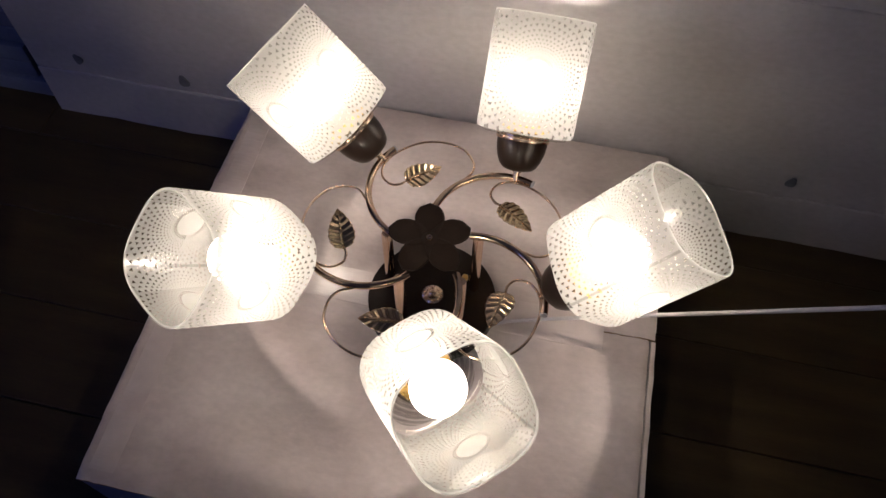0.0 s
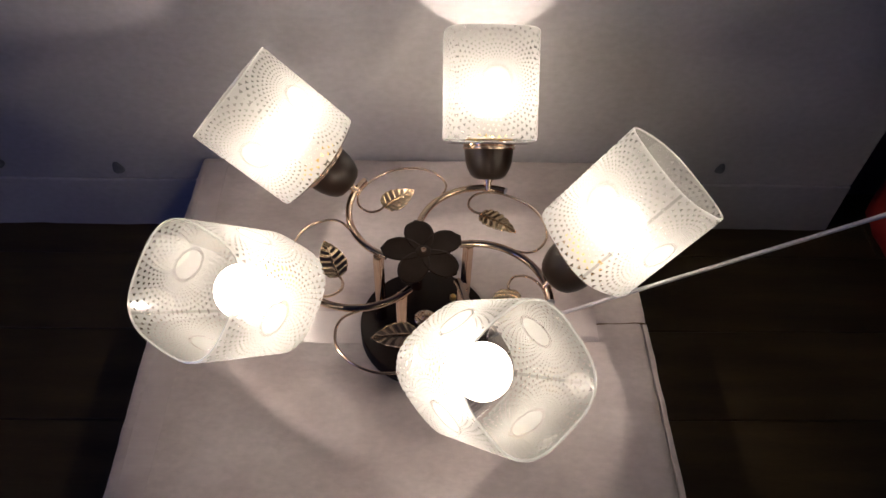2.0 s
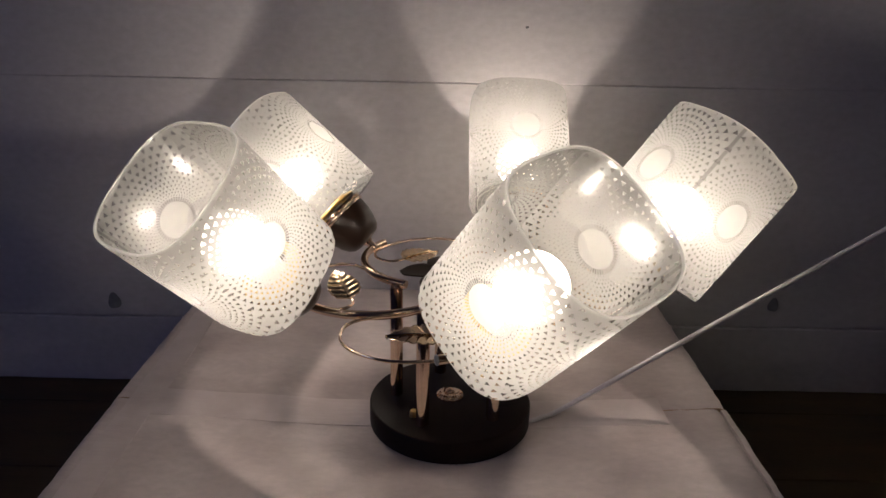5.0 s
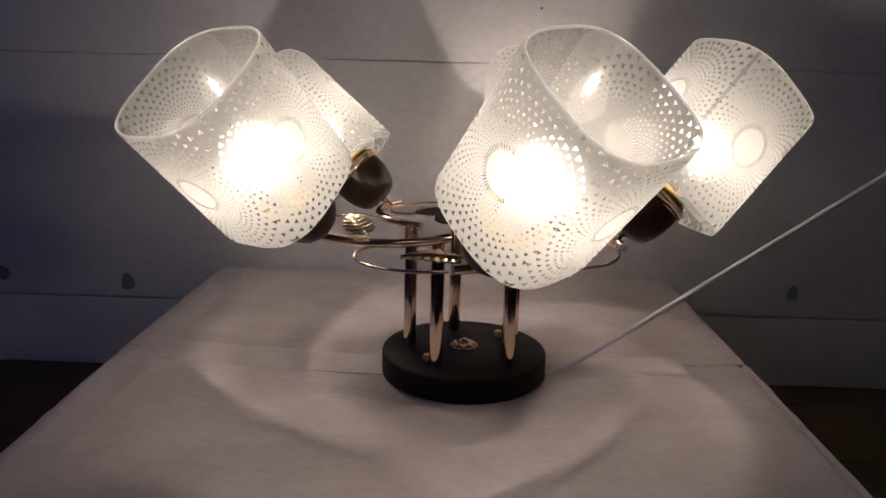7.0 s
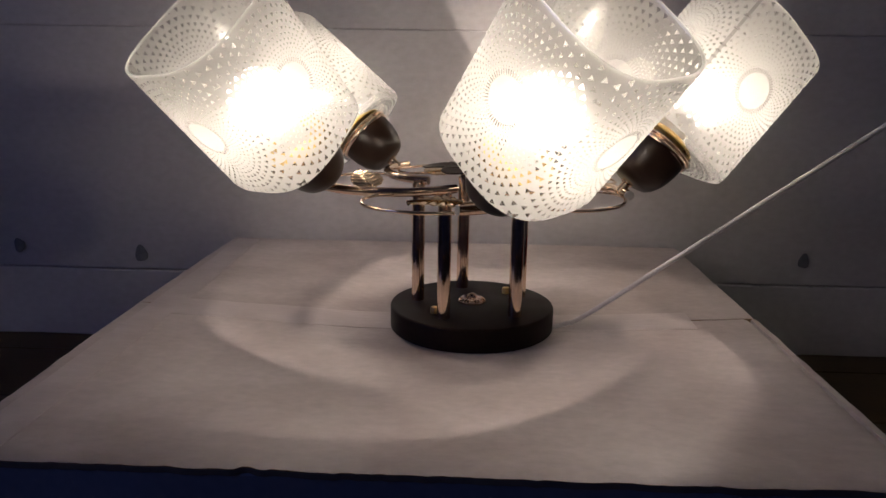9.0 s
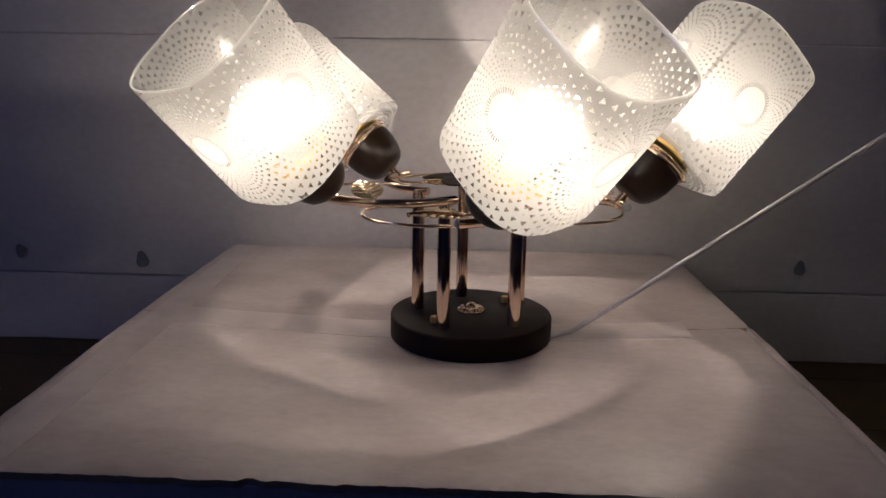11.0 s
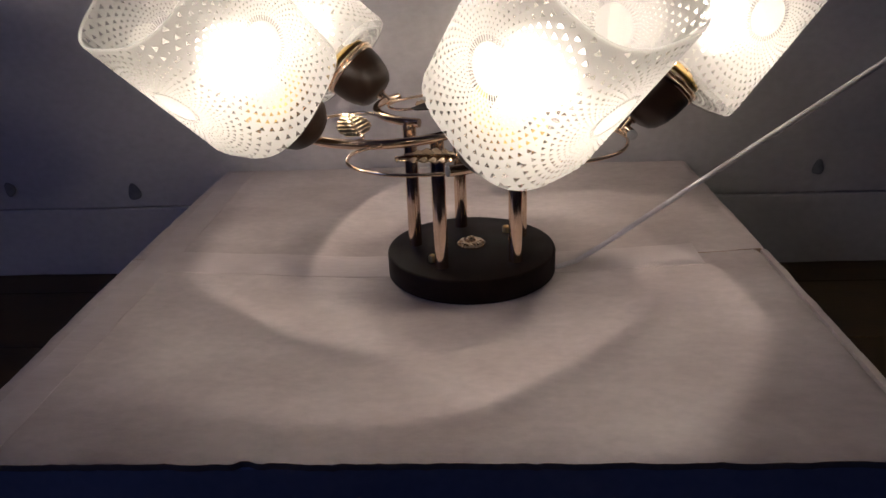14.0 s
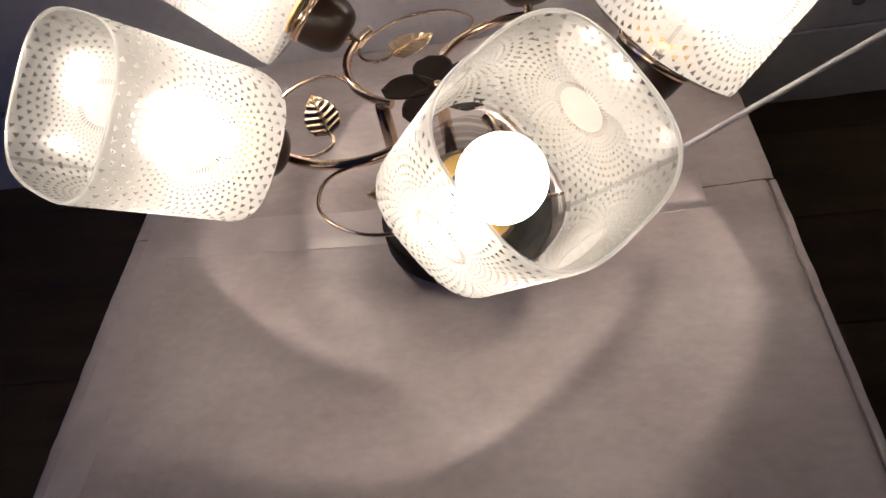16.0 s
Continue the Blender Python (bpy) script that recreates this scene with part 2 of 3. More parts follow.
def rim_glass():
    m, nt, p = nodes_of("lit_white_glass_edge")
    # milky white put in for the light that the polished edge gathers
    milk = mix_shader(nt, 0.5, shader(nt, "ShaderNodeBsdfDiffuse", (0.88, 0.88, 0.86)), shader(nt, "ShaderNodeBsdfTranslucent", (0.9, 0.9, 0.88)))
    milk = mix_shader(nt, 0.45, milk, shader(nt, "ShaderNodeBsdfTransparent", (0.95, 0.95, 0.94)))
    nt.links.new(mix_shader(nt, 0.22, milk, shader(nt, "ShaderNodeBsdfAnisotropic", (1, 1, 1), 0.08)), nt.nodes["Material Output"].inputs[0])
    return m


MAT_RIM = rim_glass()


# ---- mesh helpers ----
def mesh_of(name, bm, *mats, smooth=True):
    bmesh.ops.recalc_face_normals(bm, faces=bm.faces)
    me = bpy.data.meshes.new(name)
    bm.to_mesh(me)
    bm.free()
    for mt in mats:
        me.materials.append(mt)
    if smooth:
        me.polygons.foreach_set("use_smooth", [True] * len(me.polygons))
    return me


def sharp(me, degrees=35):
    me.set_sharp_from_angle(angle=radians(degrees))
    return me


def part(name, me, parent, m=None, label=""):
    ob = new(name, me)
    ob.parent = parent
    if m is not None:
        ob.matrix_basis = m
    return tagged(ob, label) if label else ob


def box_bm(x0, x1, y0, y1, z0, z1, bevel=0.0, seg=2):
    bm = bmesh.new()
    bmesh.ops.create_cube(bm, size=1.0, matrix=Matrix.LocRotScale(((x0 + x1) / 2, (y0 + y1) / 2, (z0 + z1) / 2), None, (x1 - x0, y1 - y0, z1 - z0)))
    if bevel:
        bmesh.ops.bevel(bm, geom=bm.edges[:], offset=bevel, segments=seg, profile=0.5, affect="EDGES")
    return bm


def lathe(profile, seg=48, close=True):
    """A turned body from (radius, height) pairs; radius 0 ends in a point."""
    bm = bmesh.new()
    rings = []
    for r, z in profile:
        if r < 1e-6:
            rings.append([bm.verts.new((0, 0, z))])
        else:
            rings.append([bm.verts.new((r * math.cos(2 * math.pi * i / seg), r * math.sin(2 * math.pi * i / seg), z)) for i in range(seg)])
    pairs = list(zip(rings, rings[1:]))
    for lo, hi in pairs:
        for i in range(seg):
            j = (i + 1) % seg
            q = [lo[i % len(lo)], lo[j % len(lo)], hi[j % len(hi)], hi[i % len(hi)]]
            q = list(dict.fromkeys(q))
            if len(q) > 2:
                bm.faces.new(q)
    return bm


def torus_bm(big, small, seg=48, ring=12, z=0.0):
    bm = bmesh.new()
    vs = [[bm.verts.new(((big + small * math.cos(2 * math.pi * j / ring)) * math.cos(2 * math.pi * i / seg),
                         (big + small * math.cos(2 * math.pi * j / ring)) * math.sin(2 * math.pi * i / seg),
                         z + small * math.sin(2 * math.pi * j / ring))) for j in range(ring)] for i in range(seg)]
    for i in range(seg):
        for j in range(ring):
            bm.faces.new((vs[i][j], vs[(i + 1) % seg][j], vs[(i + 1) % seg][(j + 1) % ring], vs[i][(j + 1) % ring]))
    return bm


def tube_bm(path, radius, ring=12, hollow=False):
    """A round rod along a list of points, with closed or open-bored ends. radius: a number or one a point."""
    pts = [Vector(p) for p in path]
    rad = [radius] * len(pts) if isinstance(radius, (int, float)) else radius
    bm = bmesh.new()
    rings = []
    side = None
    for i, p in enumerate(pts):
        d = (pts[min(i + 1, len(pts) - 1)] - pts[max(i - 1, 0)]).normalized()
        if side is None:
            side = d.orthogonal().normalized()
        side = (side - d * side.dot(d)).normalized()
        up = d.cross(side)
        rings.append([bm.verts.new(p + rad[i] * (math.cos(2 * math.pi * k / ring) * side + math.sin(2 * math.pi * k / ring) * up)) for k in range(ring)])
    for a, b in zip(rings, rings[1:]):
        for k in range(ring):
            bm.faces.new((a[k], a[(k + 1) % ring], b[(k + 1) % ring], b[k]))
    for end, inward in ((rings[0], pts[1] - pts[0]), (rings[-1], pts[-2] - pts[-1])):
        if hollow:
            c = sum((v.co for v in end), Vector()) / ring
            lip = [bm.verts.new(c + (v.co - c) * 0.72) for v in end]
            deep = [bm.verts.new(v.co + inward.normalized() * rad[0] * 1.5) for v in lip]
            for k in range(ring):
                bm.faces.new((end[k], end[(k + 1) % ring], lip[(k + 1) % ring], lip[k]))
                bm.faces.new((lip[k], lip[(k + 1) % ring], deep[(k + 1) % ring], deep[k]))
            bm.faces.new(deep)
        else:
            bm.faces.new(end)
    return bm


def spline(points, steps=8):
    """Catmull-Rom through the points."""
    p = [Vector(q) for q in points]
    p = [2 * p[0] - p[1]] + p + [2 * p[-1] - p[-2]]
    out = []
    for i in range(1, len(p) - 2):
        for s in range(steps):
            t = s / steps
            out.append(0.5 * ((2 * p[i]) + (p[i + 1] - p[i - 1]) * t + (2 * p[i - 1] - 5 * p[i] + 4 * p[i + 1] - p[i + 2]) * t * t
                              + (3 * p[i] - p[i - 1] - 3 * p[i + 1] + p[i + 2]) * t ** 3))
    return out + [p[-2]]


def structure(name, bm, mat, label, category, smooth=False):
    return tagged(new(name, mesh_of(name, bm, mat, smooth=smooth)), label, category, kind="structure")


# ---- the room ----
RX0, RX1, RY0, RY1, RZ1 = -2.6, 2.6, -3.2, 0.34, 2.6
floor = structure("floor", box_bm(RX0 - 0.1, RX1 + 0.1, RY0 - 0.1, RY1 + 0.1, FLOOR_Z - 0.08, FLOOR_Z - 0.009), MAT_FLOOR, "dark brown wooden floor in deep shade", "floor")
structure("wall_back", box_bm(RX0 - 0.1, RX1 + 0.1, RY1, RY1 + 0.1, FLOOR_Z, RZ1), MAT_WALL, "dim grey wall behind the leaning boards", "wall")
structure("wall_front", box_bm(RX0 - 0.1, RX1 + 0.1, RY0 - 0.1, RY0, FLOOR_Z, RZ1), MAT_WALL, "plain unlit wall behind the viewer", "wall")
structure("wall_right", box_bm(RX1, RX1 + 0.1, RY0, RY1, FLOOR_Z, RZ1), MAT_WALL, "plain unlit side wall", "wall")
structure("ceiling", box_bm(RX0 - 0.1, RX1 + 0.1, RY0 - 0.1, RY1 + 0.1, RZ1, RZ1 + 0.1), MAT_CEIL, "plain pale ceiling", "ceiling")
# the wall with the window on the side of the blue dusk light
WY0, WY1, WZ0, WZ1 = -2.2, -0.9, 0.6, 1.9
wl = bmesh.new()
for y0, y1, z0, z1 in ((RY0, WY0, FLOOR_Z, RZ1), (WY1, RY1, FLOOR_Z, RZ1), (WY0, WY1, FLOOR_Z, WZ0), (WY0, WY1, WZ1, RZ1)):
    tmp = bpy.data.meshes.new("tmp")
    b = box_bm(RX0 - 0.1, RX0, y0, y1, z0, z1)
    b.to_mesh(tmp)
    b.free()
    wl.from_mesh(tmp)
    bpy.data.meshes.remove(tmp)
structure("wall_left", wl, MAT_WALL, "plain side wall with a window opening", "wall")
dusk = bpy.data.lights.new("dusk_window_light", "AREA")
dusk.shape, dusk.size, dusk.size_y = "RECTANGLE", WY1 - WY0, WZ1 - WZ0
dusk.energy, dusk.color = DUSK_WATTS, DUSK_COLOUR
dl = new("dusk_window_light", dusk)
dl.matrix_world = look((RX0 - 0.03, (WY0 + WY1) / 2, (WZ0 + WZ1) / 2), (0, (WY0 + WY1) / 2, (WZ0 + WZ1) / 2 - 0.4))

# ---- the boards behind the carton ----
BX0, BX1 = -0.640, 0.592


def board(name, z0, z1, y_low, y_high, label, bow=0.0):
    """A stiff sheet with softened edges that bows a little along its length."""
    bm = box_bm(BX0, BX1, -0.004, 0.004, 0, z1 - z0, 0.0012, 1)
    bmesh.ops.subdivide_edges(bm, edges=[e for e in bm.edges if abs(e.verts[0].co.x - e.verts[1].co.x) > 0.5], cuts=40)
    for v in bm.verts:
        f = v.co.z / (z1 - z0)
        v.co.y += y_low + (y_high - y_low) * f + bow * math.cos(v.co.x * 5.0) + 0.0008 * math.sin(v.co.x * 31) + 0.0006 * math.sin(v.co.x * 77 + f * 3)
        v.co.z += z0 + 0.0002 * math.sin(v.co.x * 23 + z0 * 40)
    ob = new(name, mesh_of(name, bm, MAT_BOARD))
    sharp(ob.data, 30)
    return tagged(ob, label, "board", "white boards behind the carton")


low_board = board("backing_board", FLOOR_Z, -0.046, 0.268, 0.272, "low white board strip standing on the dark floor")
mid_board = board("backing_board", -0.0445, 0.2465, 0.2725, 0.271, "white painted board sheet standing behind the carton")
top_board = board("backing_board", 0.2468, 0.86, 0.2712, 0.2716, "tall upper white board sheet meeting a thin seam")


def board_hole(x, z, w, h, host):
    bm = lathe([(0, 0.0006), (0.8, 0.0006), (0.95, 0.0), (1.0, -0.0012)], 20)
    for v in bm.verts:
        k = 1 + 0.12 * math.sin(3 * math.atan2(v.co.y, v.co.x) + x * 9)
        v.co = Vector((v.co.x * w / 2 * k, v.co.y * h / 2 * k, v.co.z))
    part("stain", mesh_of("stain", bm, MAT_HOLE), host, pose(x, 0.2679, z, 90, 0, 0), "dark round smudge")


board_hole(-0.411, -0.025, 0.016, 0.022, mid_board)
board_hole(-0.565, -0.018, 0.014, 0.018, mid_board)
board_hole(0.398, -0.014, 0.014, 0.019, mid_board)
board_hole(0.078, 0.307, 0.004, 0.003, top_board)

# flat cartons stacked beyond the boards' end, and a red bundle at the other end
for i in range(6):
    z = FLOOR_Z + i * 0.034
    bm = box_bm(-1.15 + 0.01 * (i % 3), -0.655 - 0.006 * ((i * 7) % 4), 0.285 + 0.004 * (i % 2), 0.335, z, z + 0.030, 0.003)
    ob = new("flat_carton", mesh_of("flat_carton", bm, MAT_BLUE))
    sharp(ob.data)
    tagged(ob, "flattened blue-grey carton in a stack on the floor", "carton", "stacked flat cartons")


def red_bundle():
    bm = bmesh.new()
    bmesh.ops.create_icosphere(bm, subdivisions=4, radius=1.0)
    for v in bm.verts:
        n = noise.noise(v.co * 2.2) * 0.16 + noise.noise(v.co * 6) * 0.05
        c = v.co * (1 + n)
        v.co = Vector((c.x * 0.13, c.y * 0.15, max(c.z * 0.09, -0.06)))
    ob = new("floor_cloth", mesh_of("floor_cloth", bm, MAT_RED))
    ob.matrix_basis = pose(0.765, 0.20, FLOOR_Z + 0.06)
    tagged(ob, "crumpled dark red cloth on the floor", "cloth")


red_bundle()


# ---- the carton ----
def sag(x, y):
    """How far the top flaps give way under the lamp, most at the middle of their seam."""
    ends = max(0.0, 1 - abs(x + 0.0235) / 0.2675)
    return -SAG * min(1.0, 1.30 * max(0.0, 1 - abs(y - 0.003) / 0.262)) * min(1.0, 1.33 * ends ** 0.9)


def lid_z(x, y):
    return sag(x, y) + 0.0007 * noise.noise(Vector((x * 9, y * 9, 3)))


def carton():
    box = new("carton")
    box.matrix_basis = pose(0, 0, FLOOR_Z)
    tagged(box, "large flat white carton with taped top flaps", "carton")
    up = -(FLOOR_Z)
    t = 0.004
    x0, x1, y0, y1 = BOX_X0 + 0.001, BOX_X1 - 0.001, BOX_Y0 + 0.001, BOX_Y1 - 0.001
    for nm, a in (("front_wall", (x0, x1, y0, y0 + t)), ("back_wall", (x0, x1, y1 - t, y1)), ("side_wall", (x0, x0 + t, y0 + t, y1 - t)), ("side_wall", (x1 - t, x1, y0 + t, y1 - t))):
        part(nm, sharp(mesh_of(nm, box_bm(*a, 0, up - 0.0045, 0.0012, 1), MAT_CARD_SHADED)), box)
    part("bottom", mesh_of("bottom", box_bm(x0 + t, x1 - t, y0 + t, y1 - t, 0.0, 0.004), MAT_KRAFT, smooth=False), box)

    def flap(y_a, y_b, x_end, tear_at=None):
        """A top flap as a grid with thickness, a soft sag, worn outline and one torn nick."""
        nx, ny = 130, 40
        bm = bmesh.new()
        top, low = [], []
        for j in range(ny + 1):
            for i in range(nx + 1):
                fx, fy = i / nx, j / ny
                x = BOX_X0 + (x_end - BOX_X0) * fx
                y = y_a + (y_b - y_a) * fy
                x -= 0.0045 * (1 - (y / BOX_Y1) ** 2) * (1 - fx) ** 8
                if i in (0, nx):
                    x += 0.0012 * noise.noise(Vector((y * 60, fx * 9, 1)))
                if j in (0, ny):
                    y += 0.0010 * noise.noise(Vector((x * 45, fy * 9, 2))) + 0.0007 * noise.noise(Vector((x * 160, fy, 5)))
                    if tear_at is not None and j == 0 and abs(x - tear_at) < 0.007:
                        y += 0.0028 * (1 - abs(x - tear_at) / 0.007)
                edge = min(fx, 1 - fx) * (BOX_X1 - BOX_X0)
                z = lid_z(x, y) - 0.0016 * max(0, 1 - edge / 0.005) ** 2
                for e in (y - BOX_Y0,):
                    z -= 0.0016 * max(0, 1 - e / 0.005) ** 2
                top.append(bm.verts.new((x, y, z + up)))
                low.append(bm.verts.new((x, y, z + up - 0.004)))
        w = nx + 1
        for j in range(ny):
            for i in range(nx):
                k = j * w + i
                bm.faces.new((top[k], top[k + 1], top[k + w + 1], top[k + w]))
                bm.faces.new((low[k], low[k + w], low[k + w + 1], low[k + 1]))
        rim = [i for i in range(w)] + [j * w + nx for j in range(1, ny + 1)] + [ny * w + i for i in range(nx - 1, -1, -1)] + [j * w for j in range(ny - 1, 0, -1)]
        for a, b in zip(rim, rim[1:] + rim[:1]):
            f = bm.faces.new((top[a], low[a], low[b], top[b]))
            f.material_index = 1
        return sharp(mesh_of("flap", bm, MAT_CARD, MAT_KRAFT), 50)

    SEAM = 0.006
    part("top_flap", flap(BOX_Y0, SEAM - 0.0005, BOX_X1 - 0.0062, -0.118), box)
    part("top_flap", flap(SEAM + 0.0005, BOX_Y1, BOX_X1), box)

    # the side wall's folded top edge, bare beside the shorter front flap
    fold = box_bm(BOX_X1 - 0.0045, BOX_X1 + 0.0003, BOX_Y0 + 0.002, SEAM - 0.002, up - 0.012, up - 0.0006)
    bmesh.ops.subdivide_edges(fold, edges=[e for e in fold.edges if abs(e.verts[0].co.y - e.verts[1].co.y) > 0.1], cuts=30)
    for v in fold.verts:
        v.co.x += 0.0011 * noise.noise(Vector((v.co.y * 38, v.co.x * 20, 7)))
        v.co.z += 0.0007 * noise.noise(Vector((v.co.y * 55, 4, 7)))
    part("folded_edge", sharp(mesh_of("folded_edge", fold, MAT_CARD)), box, label="worn folded edge of the carton wall")

    def strip(x0, x1, y0, y1, n=60):
        """Clear adhesive tape lying on the top, slightly wavy."""
        bm = bmesh.new()
        rows = []
        for i in range(n + 1):
            f = i / n
            long_x = (x1 - x0) > (y1 - y0)
            row = []
            for s in (0, 1):
                x = x0 + (x1 - x0) * (f if long_x else s)
                y = y0 + (y1 - y0) * (s if long_x else f)
                wob = 0.0012 * noise.noise(Vector((f * 14, s * 5, x0 * 10)))
                x, y = (x, y + wob) if long_x else (x + wob, y)
                row.append((x, y))
            rows.append(row)
        lift = up + 0.0004
        tp = [[bm.verts.new((x, y, lift + lid_z(x, y))) for x, y in r] for r in rows]
        bt = [[bm.verts.new((x, y, lift + lid_z(x, y) - 0.0010)) for x, y in r] for r in rows]
        for i in range(n):
            bm.faces.new((tp[i][0], tp[i + 1][0], tp[i + 1][1], tp[i][1]))
            for s in (0, 1):
                bm.faces.new((tp[i][s], bt[i][s], bt[i + 1][s], tp[i + 1][s]))
        return mesh_of("tape", bm, MAT_TAPE, smooth=False)

    part("tape", strip(BOX_X0 + 0.030, BOX_X1 - 0.055, SEAM - 0.022, SEAM + 0.020), box, label="clear parcel tape over the middle seam")
    part("tape", strip(BOX_X0 + 0.008, BOX_X0 + 0.034, BOX_Y0 + 0.012, BOX_Y1 - 0.006), box, label="clear parcel tape along an edge")


carton()


# ---- the lamp ----
lamp = tagged(new("ceiling_light"), "five-arm rose-gold ceiling light with lit etched glass shades", "lamp")
BASE_R, BASE_H, FOOT_Z = 0.0696, 0.020, -SAG
TOP_Z = FOOT_Z + BASE_H
base = part("base_plate", sharp(mesh_of("base_plate", lathe([(0, 0.0), (BASE_R - 0.001, 0.0), (BASE_R, 0.001), (BASE_R, BASE_H - 0.002), (BASE_R - 0.0006, BASE_H - 0.0007), (BASE_R - 0.002, BASE_H), (0, BASE_H)], 96), MAT_BLACK), 40), lamp, pose(0, 0, FOOT_Z), label="round matt black metal base plate")


def washer():
    """A ridged dome with a small nut on it."""
    bm = bmesh.new()
    seg = 48
    prof = [(0.0115, 0.0), (0.0115, 0.0012), (0.0095, 0.0030), (0.0060, 0.0042), (0.0045, 0.0044)]
    rings = []
    for r, z in prof:
        ring = []
        for i in range(seg):
            k = 1 + (0.045 if (i % 2 and r > 0.007) else 0)
            ring.append(bm.verts.new((r * k * math.cos(2 * math.pi * i / seg), r * k * math.sin(2 * math.pi * i / seg), z + (0.0005 if i % 2 and 0.007 < r < 0.011 else 0))))
        rings.append(ring)
    for a, b in zip(rings, rings[1:]):
        for i in range(seg):
            bm.faces.new((a[i], a[(i + 1) % seg], b[(i + 1) % seg], b[i]))
    bm.faces.new(rings[-1])
    return sharp(mesh_of("washer", bm, MAT_GOLD), 30)


fin = part("finial", washer(), lamp, pose(0, 0.003, TOP_Z), "ridged gold washer with a nut")
part("nut", sharp(mesh_of("nut", lathe([(0.0042, 0.004), (0.0042, 0.0054), (0.0030, 0.0068), (0.0014, 0.0075), (0, 0.0076)], 16), MAT_GOLD)), fin)
for a in (-135, 45):
    part("screw", sharp(mesh_of("screw", lathe([(0.0036, 0), (0.0036, 0.004), (0.0028, 0.0052), (0, 0.0056)], 12), MAT_BRASS)), lamp,
         pose(0.043 * math.cos(radians(a)), 0.043 * math.sin(radians(a)), TOP_Z), "small brass fixing screw")

PILLAR_R, PILLAR_AT = 0.0054, 0.0472
PILLAR_LEAN = [-5, 0, -3, -1, -1]
pillar_mesh = sharp(mesh_of("pillar", lathe([(0, 0), (PILLAR_R, 0), (PILLAR_R, ARM_Z - TOP_Z - 0.003), (0.0046, ARM_Z - TOP_Z - 0.001), (0, ARM_Z - TOP_Z - 0.001)], 28), MAT_GOLD))


def arm_path(a0, a1, n, z=ARM_Z):
    return [(ARM_C[0] + ARM_R * math.cos(radians(a0 + (a1 - a0) * i / n)), ARM_C[1] + ARM_R * math.sin(radians(a0 + (a1 - a0) * i / n)), z) for i in range(n + 1)]


arm_mesh = sharp(mesh_of("arm", tube_bm(arm_path(72, -32, 44), 0.0036, 16), MAT_GOLD), 40)
SCROLL = [(0.0805, -0.031), (0.092, -0.0405), (0.1055, -0.0415), (0.122, -0.032), (0.1315, -0.012), (0.131, 0.013), (0.118, 0.038),
          (0.102, 0.051), (0.0865, 0.0525), (0.076, 0.044), (0.0762, 0.0335), (0.0815, 0.0265)]
SCROLL = [(x, y, ARM_Z - 0.0005 - 0.002 * min(1, i / 3)) for i, (x, y) in enumerate(SCROLL)]
scroll_mesh = mesh_of("scroll", tube_bm(spline(SCROLL, 7), 0.0013, 8), MAT_GOLD)


PLUG = mesh_of("end_plug", lathe([(0.0036, -0.0006), (0.0038, 0.0), (0.0037, 0.0008), (0.0030, 0.0013), (0.0015, 0.0016), (0, 0.0017)], 16), MAT_PLUG)


def leaf_mesh():
    """A pressed metal leaf: toothed outline, raised midrib, folded veins; lies along +x from its stalk."""
    n, m = 34, 9
    length, half = 0.042, 0.0127
    bm = bmesh.new()
    grid = []
    for i in range(n + 1):
        f = i / n
        w = half * (math.sin(math.pi * f ** 0.78) ** 0.75) if 0 < f < 1 else 0.0
        w = max(w, 0.0006)
        tooth = 1.0 + 0.08 * ((f * 6.5) % 1.0)
        row = []
        for j in range(-m, m + 1):
            g = j / m
            edge = tooth if abs(j) == m else 1.0 + (tooth - 1) * abs(g) ** 4
            y = g * w * edge
            x = length * f - abs(y) * 0.25
            z = 0.0007 * abs(g) ** 1.2 * w / half + 0.0006 * math.sin(2 * math.pi * (f * 6.5 - abs(g) * 1.3)) * min(1, abs(g) * 3) * min(1, w / half * 2)
            z += 0.0012 * math.sin(math.pi * f) - 0.001 * f * f
            if j == 0:
                z += 0.0008
            row.append(bm.verts.new((x, y, z)))
        grid.append(row)
    for a, b in zip(grid, grid[1:]):
        for j in range(2 * m):
            bm.faces.new((a[j], b[j], b[j + 1], a[j + 1]))
    bmesh.ops.recalc_face_normals(bm, faces=bm.faces)
    bmesh.ops.solidify(bm, geom=bm.faces[:], thickness=0.0007)
    rib = tube_bm([(length * i / 12, 0, 0.0011 + 0.0012 * math.sin(math.pi * i / 12) - 0.001 * (i / 12) ** 2) for i in range(13)], [0.0011 - 0.0007 * i / 12 for i in range(13)], 6)
    tmp = bpy.data.meshes.new("tmp")
    rib.to_mesh(tmp)
    rib.free()
    bm.from_mesh(tmp)
    bpy.data.meshes.remove(tmp)
    return mesh_of("leaf", bm, MAT_LEAFGOLD)


LEAF = leaf_mesh()


